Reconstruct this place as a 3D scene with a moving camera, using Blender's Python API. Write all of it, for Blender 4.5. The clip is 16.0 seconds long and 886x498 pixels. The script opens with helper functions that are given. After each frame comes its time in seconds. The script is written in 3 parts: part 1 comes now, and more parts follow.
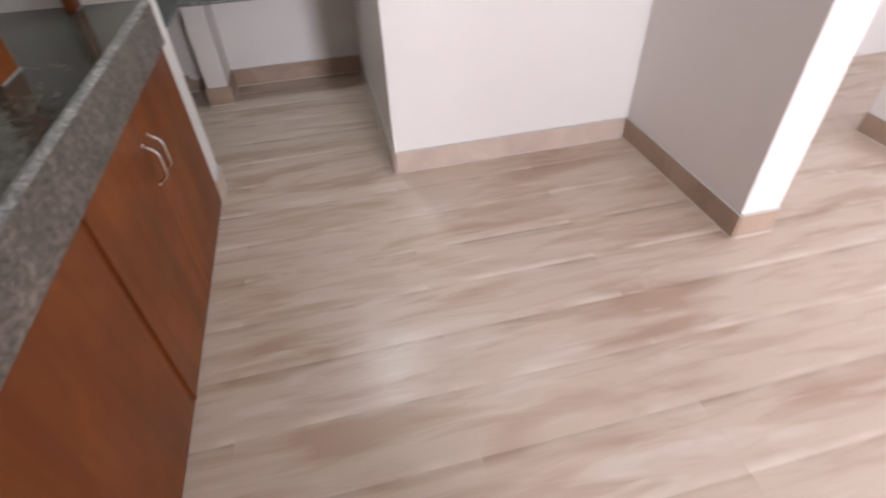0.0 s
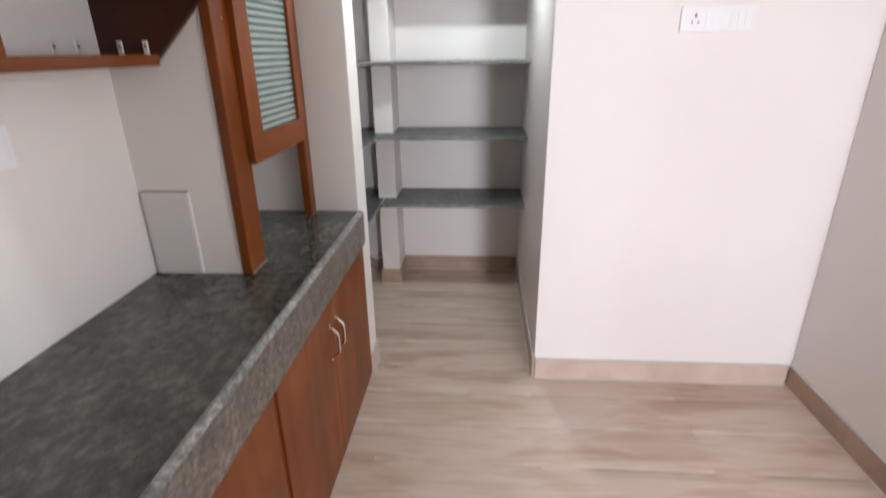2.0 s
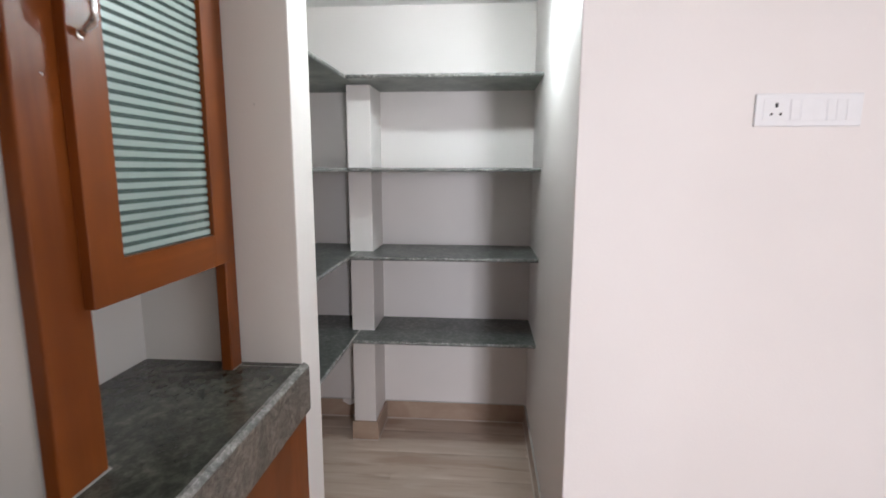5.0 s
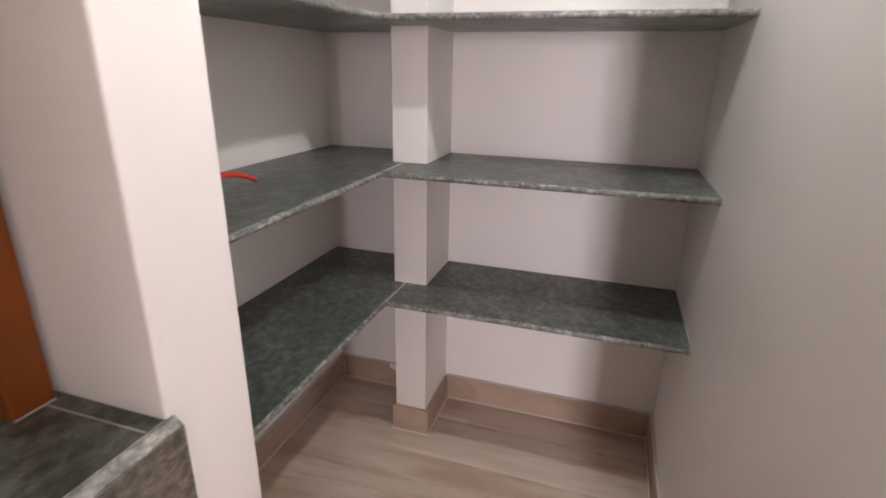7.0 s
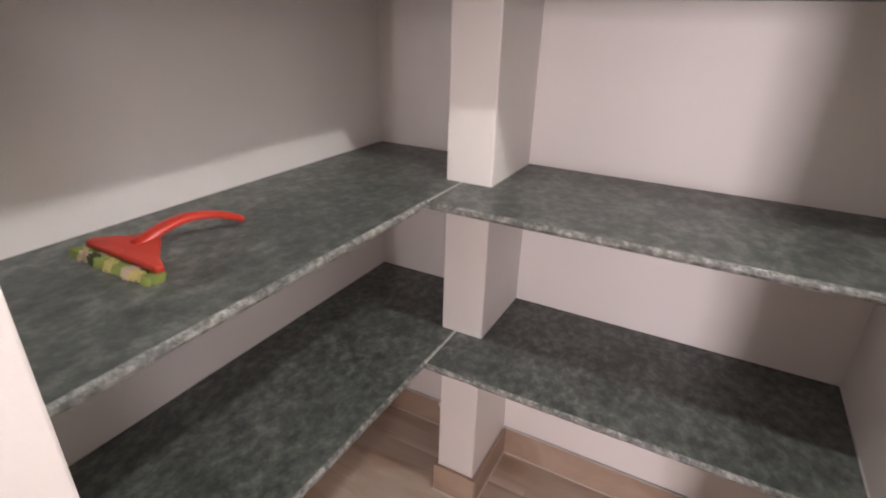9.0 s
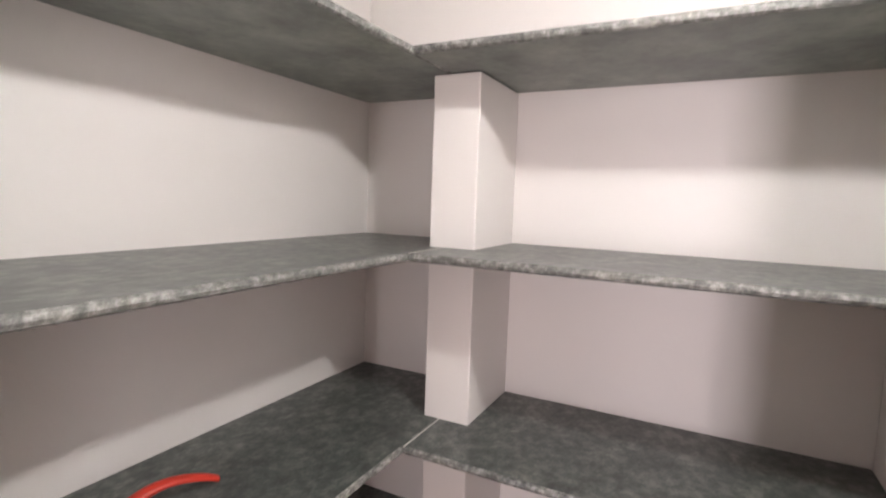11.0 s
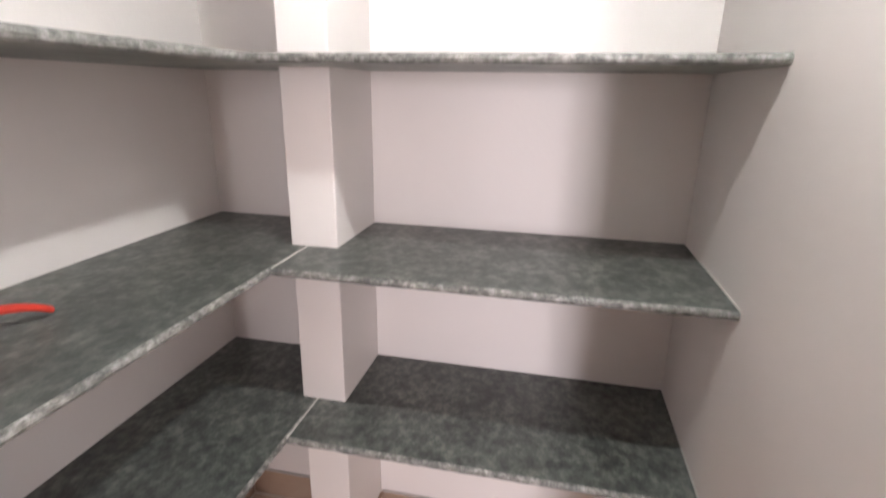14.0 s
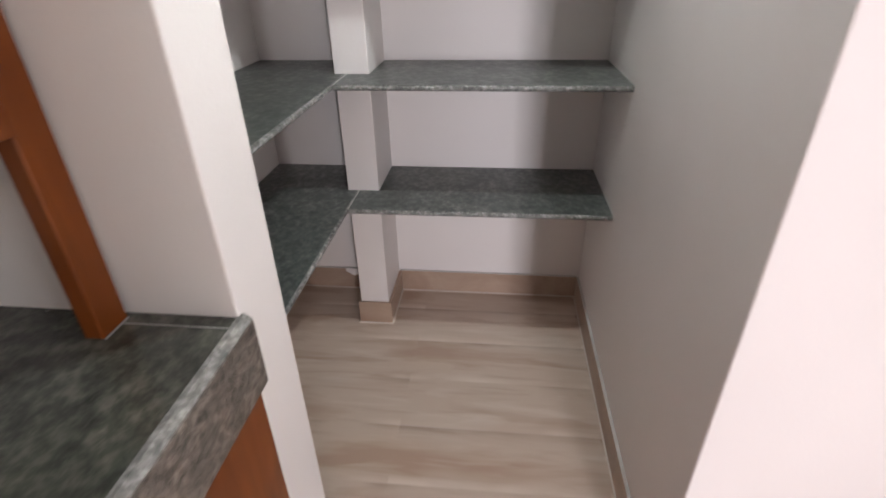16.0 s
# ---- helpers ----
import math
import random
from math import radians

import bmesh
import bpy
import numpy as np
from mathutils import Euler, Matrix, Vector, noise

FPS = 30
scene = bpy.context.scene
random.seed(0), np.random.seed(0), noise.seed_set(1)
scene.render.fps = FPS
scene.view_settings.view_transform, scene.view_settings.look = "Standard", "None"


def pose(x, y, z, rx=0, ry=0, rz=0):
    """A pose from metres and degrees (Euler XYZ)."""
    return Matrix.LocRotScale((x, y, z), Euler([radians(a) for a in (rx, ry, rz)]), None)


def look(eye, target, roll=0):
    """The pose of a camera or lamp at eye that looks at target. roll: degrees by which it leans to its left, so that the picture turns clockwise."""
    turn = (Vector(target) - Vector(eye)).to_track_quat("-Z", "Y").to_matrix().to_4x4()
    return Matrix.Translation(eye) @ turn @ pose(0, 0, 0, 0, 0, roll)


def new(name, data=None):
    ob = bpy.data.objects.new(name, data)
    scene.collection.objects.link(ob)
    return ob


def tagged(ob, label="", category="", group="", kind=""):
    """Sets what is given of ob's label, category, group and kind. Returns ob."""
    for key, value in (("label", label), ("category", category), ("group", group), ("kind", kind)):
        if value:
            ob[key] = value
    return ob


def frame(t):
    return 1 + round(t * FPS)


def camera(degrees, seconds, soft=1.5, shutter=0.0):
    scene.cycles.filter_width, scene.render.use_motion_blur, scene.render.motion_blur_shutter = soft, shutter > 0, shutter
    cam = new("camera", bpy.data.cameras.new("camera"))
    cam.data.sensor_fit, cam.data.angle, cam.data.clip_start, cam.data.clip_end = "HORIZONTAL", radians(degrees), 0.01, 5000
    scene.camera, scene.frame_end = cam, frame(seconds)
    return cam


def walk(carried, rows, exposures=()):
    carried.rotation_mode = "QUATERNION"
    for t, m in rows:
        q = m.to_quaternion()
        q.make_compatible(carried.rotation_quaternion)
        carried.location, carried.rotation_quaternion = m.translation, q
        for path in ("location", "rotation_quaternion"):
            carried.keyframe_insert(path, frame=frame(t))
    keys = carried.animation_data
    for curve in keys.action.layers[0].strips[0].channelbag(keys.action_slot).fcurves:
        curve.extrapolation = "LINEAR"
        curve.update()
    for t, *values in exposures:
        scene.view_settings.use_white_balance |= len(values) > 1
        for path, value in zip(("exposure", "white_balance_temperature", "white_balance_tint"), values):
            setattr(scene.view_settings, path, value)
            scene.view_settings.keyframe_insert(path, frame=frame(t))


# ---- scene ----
cam = camera(81.9, 16.0, 1.7, 0.4)
PATH = [
    (0, (0.027, -0.117, 1.235), (0.352, 1.355, -0.079), -2.4),
    (0.5, (0.006, -0.163, 1.249), (0.041, 1.408, 0.011), -1.2),
    (1, (0.007, -0.173, 1.271), (-0.08, 1.44, 0.092), -0.4),
    (1.5, (0.003, -0.162, 1.322), (-0.119, 1.549, 0.294), -0.8),
    (2, (0.004, -0.168, 1.407), (-0.138, 1.69, 0.679), -0.9),
    (2.5, (-0.009, -0.193, 1.477), (-0.152, 1.759, 1.067), -0.6),
    (3, (0.008, -0.194, 1.493), (-0.14, 1.786, 1.253), -0.4),
    (3.5, (0.011, -0.132, 1.469), (-0.128, 1.851, 1.252), -0.3),
    (4, (-0.017, 0.054, 1.443), (-0.158, 2.037, 1.222), -0.2),
    (4.5, (-0.037, 0.248, 1.399), (-0.172, 2.227, 1.148), 0.0),
    (5, (0.019, 0.454, 1.347), (-0.138, 2.424, 1.036), 0.1),
    (7.5, (-0.014, 1.594, 1.213), (-0.62, 3.34, 0.451), 0.8),
    (8, (-0.075, 1.739, 1.211), (-0.659, 3.456, 0.368), 1.0),
    (8.5, (-0.079, 1.806, 1.246), (-0.713, 3.494, 0.381), 1.5),
    (9, (-0.096, 1.831, 1.288), (-0.949, 3.442, 0.465), 1.6),
    (9.5, (-0.099, 1.824, 1.324), (-1.053, 3.438, 0.628), 0.7),
    (9.7, (-0.093, 1.815, 1.343), (-1.064, 3.445, 0.712), 0.3),
    (12, (-0.05, 1.817, 1.495), (-0.73, 3.698, 1.51), 1.9),
    (12.5, (-0.038, 1.832, 1.481), (-0.502, 3.777, 1.504), 1.9),
    (13, (-0.053, 1.836, 1.421), (-0.459, 3.794, 1.404), 1.4),
    (13.5, (-0.05, 1.834, 1.352), (-0.459, 3.772, 1.078), 1.1),
    (14, (-0.053, 1.819, 1.295), (-0.454, 3.685, 0.697), 0.9),
    (14.5, (-0.082, 1.763, 1.263), (-0.444, 3.571, 0.488), 1.2),
    (15, (-0.081, 1.665, 1.227), (-0.373, 3.399, 0.275), 0.1),
    (15.5, (-0.077, 1.461, 1.25), (-0.341, 3.171, 0.246), -0.9),
    (16, (-0.107, 1.213, 1.274), (-0.298, 2.935, 0.274), -1.2),
]
EXPOSURES = [(t, stops, kelvin, tint) for t, stops, kelvin, tint in (
    (0.0, 0.40, 5870, 12), (0.5, 0.56, 5870, 12), (1.5, 0.56, 5870, 12), (2.0, 0.52, 5860, 10.5), (2.5, 0.46, 5860, 10.5), (3.5, 0.40, 5860, 10.5), (4.5, 0.34, 5860, 10.5), (5.0, 0.34, 5860, 10.5),
    (7.5, 0.86, 6500, 21), (8.0, 1.10, 6500, 21), (8.5, 1.12, 6500, 21), (9.0, 0.83, 6550, 22), (9.5, 0.73, 6500, 22), (12.0, 0.40, 6550, 21), (12.5, 0.09, 6420, 20),
    (13.0, 0.27, 6400, 20), (13.5, 0.76, 6400, 20), (14.0, 1.15, 6380, 20), (14.5, 1.56, 6300, 20), (15.0, 1.40, 6300, 20), (15.5, 1.05, 6300, 20), (16.0, 0.62, 6060, 15))]
walk(cam, [(t, look(eye, target, roll)) for t, eye, target, roll in PATH], EXPOSURES)

# ---- light ----
world = bpy.data.worlds.new("world")
scene.world = world
world.use_nodes = True
_wn = world.node_tree.nodes
_sky = _wn.new("ShaderNodeTexSky")
_sky.sky_type, _sky.sun_disc = "NISHITA", False
_sky.sun_elevation, _sky.sun_rotation = radians(50), radians(150)
world.node_tree.links.new(_sky.outputs[0], _wn["Background"].inputs[0])
_wn["Background"].inputs[1].default_value = 0.1


def window_light(name, eye, target, width, height, watts, colour):
    lamp = bpy.data.lights.new(name, "AREA")
    lamp.shape, lamp.size, lamp.size_y, lamp.energy, lamp.color = "RECTANGLE", width, height, watts, colour
    ob = new(name, lamp)
    ob.matrix_world = look(eye, target)
    return ob


# daylight in the two window openings behind the camera and in the next room
window_light("window_daylight", (1.25, -3.12, 1.28), (0.95, -1.12, 0.60), 0.52, 1.5, 102, (1.0, 0.950, 0.935))
window_light("next_room_daylight", (3.55, -0.30, 1.4), (0.6, 0.55, 1.0), 1.9, 1.7, 32, (1.0, 0.955, 0.93))
BULB_STRENGTH = 700.0


# ---- materials ----
def tree(name):
    m = bpy.data.materials.new(name)
    m.use_nodes = True
    return m, m.node_tree.nodes, m.node_tree.links, m.node_tree.nodes["Principled BSDF"]


def coords(n, l, scale=(1, 1, 1), space="Object", loc=None):
    tc, mp = n.new("ShaderNodeTexCoord"), n.new("ShaderNodeMapping")
    mp.inputs["Scale"].default_value = scale
    l.new(tc.outputs[space], mp.inputs["Vector"])
    if loc:
        l.new(loc, mp.inputs["Location"])
    return mp.outputs[0]


def world_coords(n, l, scale=(1, 1, 1)):
    g, mp = n.new("ShaderNodeNewGeometry"), n.new("ShaderNodeMapping")
    mp.inputs["Scale"].default_value = scale
    l.new(g.outputs["Position"], mp.inputs["Vector"])
    return mp.outputs[0]


def noise_tex(n, l, vec, scale, detail=4.0, rough=0.55, distort=0.0):
    t = n.new("ShaderNodeTexNoise")
    t.inputs["Scale"].default_value, t.inputs["Detail"].default_value = scale, detail
    t.inputs["Roughness"].default_value, t.inputs["Distortion"].default_value = rough, distort
    l.new(vec, t.inputs["Vector"])
    return t.outputs["Fac"]


def ramp(n, l, fac, stops):
    r = n.new("ShaderNodeValToRGB")
    e = r.color_ramp.elements
    while len(e) < len(stops):
        e.new(0.5)
    for k, (p, c) in zip(e, stops):
        k.position, k.color = p, (*c, 1) if len(c) == 3 else c
    l.new(fac, r.inputs[0])
    return r.outputs[0]


def mix(n, l, fac, a, b, mode="MIX"):
    m = n.new("ShaderNodeMix")
    m.data_type, m.blend_type = "RGBA", mode
    for key, v in ((0, fac), (6, a), (7, b)):
        if isinstance(v, (int, float)):
            m.inputs[key].default_value = v
        elif isinstance(v, tuple):
            m.inputs[key].default_value = (*v, 1)
        else:
            l.new(v, m.inputs[key])
    return m.outputs[2]


def math_node(n, l, op, a, b=0.0):
    m = n.new("ShaderNodeMath")
    m.operation = op
    for key, v in ((0, a), (1, b)):
        if isinstance(v, (int, float)):
            m.inputs[key].default_value = v
        else:
            l.new(v, m.inputs[key])
    return m.outputs[0]


def bump(n, l, b, height, strength, dist):
    k = n.new("ShaderNodeBump")
    k.inputs["Strength"].default_value, k.inputs["Distance"].default_value = strength, dist
    l.new(height, k.inputs["Height"])
    l.new(k.outputs[0], b.inputs["Normal"])


def paint(name, colour, stain, rough=0.55):
    m, n, l, b = tree(name)
    v = world_coords(n, l)
    big = noise_tex(n, l, v, 1.7, 3)
    fine = noise_tex(n, l, v, 120, 3)
    roller = noise_tex(n, l, v, 14, 5)
    l.new(mix(n, l, ramp(n, l, big, [(0.35, (0, 0, 0)), (0.75, (1, 1, 1))]), colour, stain), b.inputs["Base Color"])
    b.inputs["Roughness"].default_value = rough
    bump(n, l, b, mix(n, l, 0.45, fine, roller), 0.16, 0.004)
    return m


WALL = paint("wall_paint", (0.83, 0.79, 0.765), (0.79, 0.75, 0.725))
WALL_LEFT = paint("wall_paint_cream", (0.790, 0.763, 0.718), (0.755, 0.722, 0.676))
CEIL = paint("ceiling_paint", (0.82, 0.81, 0.79), (0.79, 0.78, 0.76))
PATCH = paint("patch_paint", (0.70, 0.685, 0.655), (0.66, 0.64, 0.61), 0.45)


def wood(name, dark, light, along="z", rough=0.34):
    m, n, l, b = tree(name)
    sc = {"z": (7, 7, 0.6), "y": (7, 0.6, 7), "x": (0.6, 7, 7)}[along]
    info = n.new("ShaderNodeObjectInfo")
    shift = n.new("ShaderNodeCombineXYZ")
    l.new(math_node(n, l, "MULTIPLY", info.outputs["Random"], 30.0), shift.inputs[0])
    l.new(math_node(n, l, "MULTIPLY", info.outputs["Random"], 17.0), shift.inputs[2])
    v = coords(n, l, sc, "Object", shift.outputs[0])
    band = noise_tex(n, l, v, 1.0, 4, 0.6, 1.2)
    v2 = coords(n, l, tuple(k * 9 for k in sc))
    grain = noise_tex(n, l, v2, 1.0, 5, 0.7)
    c = ramp(n, l, band, [(0.3, dark), (0.7, light)])
    c = mix(n, l, math_node(n, l, "MULTIPLY", grain, 0.22), c, tuple(k * 0.5 for k in dark))
    cloud = noise_tex(n, l, world_coords(n, l), 3.2, 3, 0.5, 0.6)
    c = mix(n, l, ramp(n, l, cloud, [(0.42, (0.55,) * 3), (0.62, (0, 0, 0))]), c, tuple(k * 0.75 for k in dark))
    l.new(c, b.inputs["Base Color"])
    smudge = noise_tex(n, l, world_coords(n, l), 6, 4)
    r = n.new("ShaderNodeMapRange")
    r.inputs["To Min"].default_value, r.inputs["To Max"].default_value = rough - 0.06, rough + 0.14
    l.new(smudge, r.inputs["Value"])
    l.new(r.outputs[0], b.inputs["Roughness"])
    b.inputs["Specular IOR Level"].default_value = 0.22
    b.inputs["Coat Weight"].default_value = 0.05
    b.inputs["Coat Roughness"].default_value = 0.22
    bump(n, l, b, grain, 0.08, 0.002)
    return m


WOOD = wood("polished_wood", (0.150, 0.037, 0.0060), (0.270, 0.075, 0.0120))
WOOD_H = wood("polished_wood_rail", (0.150, 0.037, 0.0060), (0.270, 0.075, 0.0120), "y")
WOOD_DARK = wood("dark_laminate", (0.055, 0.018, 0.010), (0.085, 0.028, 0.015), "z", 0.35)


def plain(name, colour, rough, metal=0.0, grain=0.0):
    m, n, l, b = tree(name)
    v = world_coords(n, l)
    f = noise_tex(n, l, v, 40, 4)
    l.new(mix(n, l, f, tuple(k * (0.92 - grain) for k in colour), colour), b.inputs["Base Color"])
    b.inputs["Roughness"].default_value, b.inputs["Metallic"].default_value = rough, metal
    return m


def granite(name, deep, mid, pale, rough, cell=34, amount=1.0):
    m, n, l, b = tree(name)
    v = world_coords(n, l)
    warp = n.new("ShaderNodeVectorMath")
    warp.operation = "ADD"
    w = n.new("ShaderNodeTexNoise")
    w.inputs["Scale"].default_value = 9
    l.new(v, w.inputs["Vector"])
    sc = n.new("ShaderNodeVectorMath")
    sc.operation = "SCALE"
    sc.inputs["Scale"].default_value = 0.014
    l.new(w.outputs["Color"], sc.inputs[0])
    l.new(v, warp.inputs[0])
    l.new(sc.outputs[0], warp.inputs[1])
    flake = n.new("ShaderNodeMapping")
    flake.inputs["Scale"].default_value = (1.0, 0.74, 1.0)
    flake.inputs["Rotation"].default_value = (0, 0, 0.6)
    l.new(warp.outputs[0], flake.inputs[0])
    cloud = noise_tex(n, l, flake.outputs[0], cell, 6, 0.62, 0.0)
    speck = noise_tex(n, l, flake.outputs[0], 4.2 * cell, 4, 0.7)
    patch = noise_tex(n, l, v, 5, 3)
    c = ramp(n, l, cloud, [(0.34, deep), (0.49, mid), (0.63, pale)])
    c = mix(n, l, ramp(n, l, speck, [(0.50, (0, 0, 0)), (0.78, (amount * 0.6,) * 3)]), c, pale)
    c = mix(n, l, ramp(n, l, speck, [(0.24, (0.7,) * 3), (0.46, (0, 0, 0))]), c, deep)
    c = mix(n, l, math_node(n, l, "MULTIPLY", patch, 0.5), c, mid)
    drift = noise_tex(n, l, warp.outputs[0], 0.27 * cell, 5, 0.66, 0.0)
    c = mix(n, l, 1.0, c, ramp(n, l, drift, [(0.32, (0.58, 0.60, 0.60)), (0.52, (1.0, 1.0, 1.0)), (0.70, (1.5, 1.48, 1.42))]), "MULTIPLY")
    l.new(c, b.inputs["Base Color"])
    r = n.new("ShaderNodeMapRange")
    r.inputs["To Min"].default_value, r.inputs["To Max"].default_value = rough, rough + (0.05 if rough < 0.1 else 0.10)
    l.new(patch, r.inputs["Value"])
    l.new(r.outputs[0], b.inputs["Roughness"])
    if rough > 0.3:
        bump(n, l, b, mix(n, l, 0.5, cloud, speck), 0.6, 0.004)
    return m


GRANITE = granite("green_granite", (0.034, 0.037, 0.030), (0.062, 0.066, 0.054), (0.128, 0.126, 0.105), 0.07, 36)
GRANITE_SHELF = granite("pantry_granite", (0.031, 0.037, 0.034), (0.080, 0.091, 0.084), (0.170, 0.177, 0.160), 0.285, 50, 0.8)
UNDERSIDE = granite("sawn_granite", (0.15, 0.172, 0.155), (0.225, 0.25, 0.228), (0.30, 0.325, 0.30), 0.36, 12, 0.3)
GRANITE_CHAMFER = granite("dressed_granite_chamfer", (0.08, 0.08, 0.075), (0.19, 0.186, 0.174), (0.40, 0.39, 0.37), 0.35, 90)
GRANITE_EDGE = granite("rough_granite_edge", (0.055, 0.056, 0.052), (0.170, 0.170, 0.160), (0.40, 0.395, 0.38), 0.42, 95)
GRANITE_APRON = granite("brown_granite", (0.026, 0.022, 0.019), (0.125, 0.106, 0.089), (0.235, 0.210, 0.182), 0.31, 84)


def tile_material(name, dark, base, pale, rough, stave=0.0):
    """Wood-look print; stave: width of the printed boards, whose far edges carry a dark line under a pale one."""
    m, n, l, b = tree(name)
    info = n.new("ShaderNodeObjectInfo")
    pick = math_node(n, l, "FLOOR", math_node(n, l, "MULTIPLY", info.outputs["Random"], 2.99))
    sh = n.new("ShaderNodeCombineXYZ")
    l.new(math_node(n, l, "MULTIPLY", pick, 7.3), sh.inputs[0])
    l.new(math_node(n, l, "MULTIPLY", pick, 3.1), sh.inputs[1])
    broad = noise_tex(n, l, world_coords(n, l, (1.7, 9, 1)), 1.0, 3, 0.5, 0.5)
    soft = noise_tex(n, l, world_coords(n, l, (2.9, 21, 1)), 1.0, 3, 0.5, 0.7)
    fine = noise_tex(n, l, world_coords(n, l, (8, 150, 1)), 1.0, 4, 0.6, 0.2)
    c = ramp(n, l, broad, [(0.33, dark), (0.49, base), (0.60, base), (0.74, pale)])
    c = mix(n, l, ramp(n, l, soft, [(0.52, (0, 0, 0)), (0.72, (0.68,) * 3)]), c, dark)
    c = mix(n, l, ramp(n, l, soft, [(0.24, (0.8,) * 3), (0.42, (0, 0, 0))]), c, pale)
    c = mix(n, l, math_node(n, l, "MULTIPLY", fine, 0.16), c, dark)
    if stave:
        sep = n.new("ShaderNodeSeparateXYZ")
        l.new(coords(n, l), sep.inputs[0])
        wob = noise_tex(n, l, coords(n, l, (4.0, 1.0, 1), "Object", sh.outputs[0]), 1.0, 2)
        y = math_node(n, l, "ADD", sep.outputs[1], math_node(n, l, "MULTIPLY", wob, 0.006))
        y = math_node(n, l, "ADD", y, 10 * stave - 0.003 + 1.5 * stave)
        f = math_node(n, l, "FRACT", math_node(n, l, "DIVIDE", y, stave))
        row = math_node(n, l, "FLOOR", math_node(n, l, "DIVIDE", y, stave))
        key = n.new("ShaderNodeCombineXYZ")
        l.new(math_node(n, l, "MULTIPLY", sep.outputs[0], 3.0), key.inputs[0])
        l.new(math_node(n, l, "MULTIPLY", row, 5.7), key.inputs[1])
        l.new(math_node(n, l, "MULTIPLY", pick, 2.3), key.inputs[2])
        gate = ramp(n, l, noise_tex(n, l, key.outputs[0], 1.0, 2), [(0.44, (0.0,) * 3), (0.60, (0.85,) * 3)])
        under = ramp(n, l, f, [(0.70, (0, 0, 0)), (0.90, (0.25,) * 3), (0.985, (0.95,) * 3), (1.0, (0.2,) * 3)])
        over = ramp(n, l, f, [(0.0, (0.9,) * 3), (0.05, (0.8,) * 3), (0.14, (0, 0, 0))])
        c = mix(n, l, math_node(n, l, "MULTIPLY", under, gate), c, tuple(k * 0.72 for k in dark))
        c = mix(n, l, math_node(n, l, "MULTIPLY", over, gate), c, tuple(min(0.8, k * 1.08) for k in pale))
    l.new(c, b.inputs["Base Color"])
    b.inputs["Roughness"].default_value = rough
    b.inputs["Specular IOR Level"].default_value = 0.4
    bump(n, l, b, fine, 0.04, 0.002)
    return m


TILE = tile_material("wood_look_tile", (0.450, 0.322, 0.240), (0.595, 0.484, 0.398), (0.690, 0.600, 0.522), 0.29, 0.2033)


def skirting_material(name, pale):
    m, n, l, b = tree(name)
    v = world_coords(n, l)
    big = noise_tex(n, l, v, 4.5, 4, 0.6, 0.6)
    fine = noise_tex(n, l, world_coords(n, l, (6, 6, 90)), 1.0, 4)
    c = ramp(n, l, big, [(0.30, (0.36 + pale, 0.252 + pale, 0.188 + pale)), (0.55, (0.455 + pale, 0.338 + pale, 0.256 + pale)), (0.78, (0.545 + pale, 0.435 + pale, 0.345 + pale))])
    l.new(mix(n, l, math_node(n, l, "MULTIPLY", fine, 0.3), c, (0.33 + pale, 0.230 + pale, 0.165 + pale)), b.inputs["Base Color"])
    b.inputs["Roughness"].default_value = 0.33
    return m


# second: light on the socket wall mixed into the colour; jamb tile is pale itself
SKIRT, SKIRT_PALE_LIT = skirting_material("skirting_tile", 0.0), skirting_material("pale_lit_skirting_tile", 0.16)
GROUT = plain("pale_grout", (0.72, 0.65, 0.59), 0.8, grain=0.1)
BED = plain("floor_bed", (0.44, 0.335, 0.275), 0.8, grain=0.1)
FILLER = plain("white_joint_filler", (0.64, 0.62, 0.59), 0.7, grain=0.12)
GROUT_DULL = plain("dusty_joint_filler", (0.36, 0.35, 0.33), 0.75, grain=0.2)
BRACKET = plain("zinc_bracket", (0.80, 0.78, 0.72), 0.42, 0.6)
CHROME = plain("chrome", (0.78, 0.77, 0.75), 0.16, 1.0)
PLASTIC = plain("white_plastic", (0.87, 0.875, 0.885), 0.35)
HOLE = plain("black_hole", (0.02, 0.02, 0.02), 0.6)
RED = plain("red_plastic", (0.60, 0.045, 0.025), 0.38)
BRISTLE_G = plain("green_bristle", (0.30, 0.36, 0.09), 0.8, grain=0.25)
BRISTLE_Y = plain("straw_bristle", (0.66, 0.54, 0.22), 0.8, grain=0.25)
BRISTLE_D = plain("dark_green_bristle", (0.07, 0.10, 0.035), 0.8, grain=0.25)
BRISTLE_P = plain("pale_bristle", (0.62, 0.48, 0.36), 0.8, grain=0.25)
LAMINATE = plain("brown_laminate", (0.20, 0.15, 0.125), 0.22, grain=0.15)
ADDED_CABLE = plain("added_cable_grey", (0.55, 0.55, 0.54), 0.5)


def glass_material():
    m, n, l, b = tree("tinted_glass")
    b.inputs["Base Color"].default_value = (0.16, 0.26, 0.24, 1)
    b.inputs["Transmission Weight"].default_value = 0.6
    b.inputs["Roughness"].default_value = 0.02
    b.inputs["IOR"].default_value = 1.45
    return m


def frost_material():
    m, n, l, b = tree("frosted_glass_band")
    f = noise_tex(n, l, world_coords(n, l), 300, 2)
    l.new(mix(n, l, f, (0.29, 0.37, 0.342), (0.355, 0.435, 0.405)), b.inputs["Base Color"])
    b.inputs["Roughness"].default_value = 0.4
    b.inputs["Coat Weight"].default_value, b.inputs["Coat Roughness"].default_value = 1.0, 0.015
    return m


GLASS, FROST = glass_material(), frost_material()


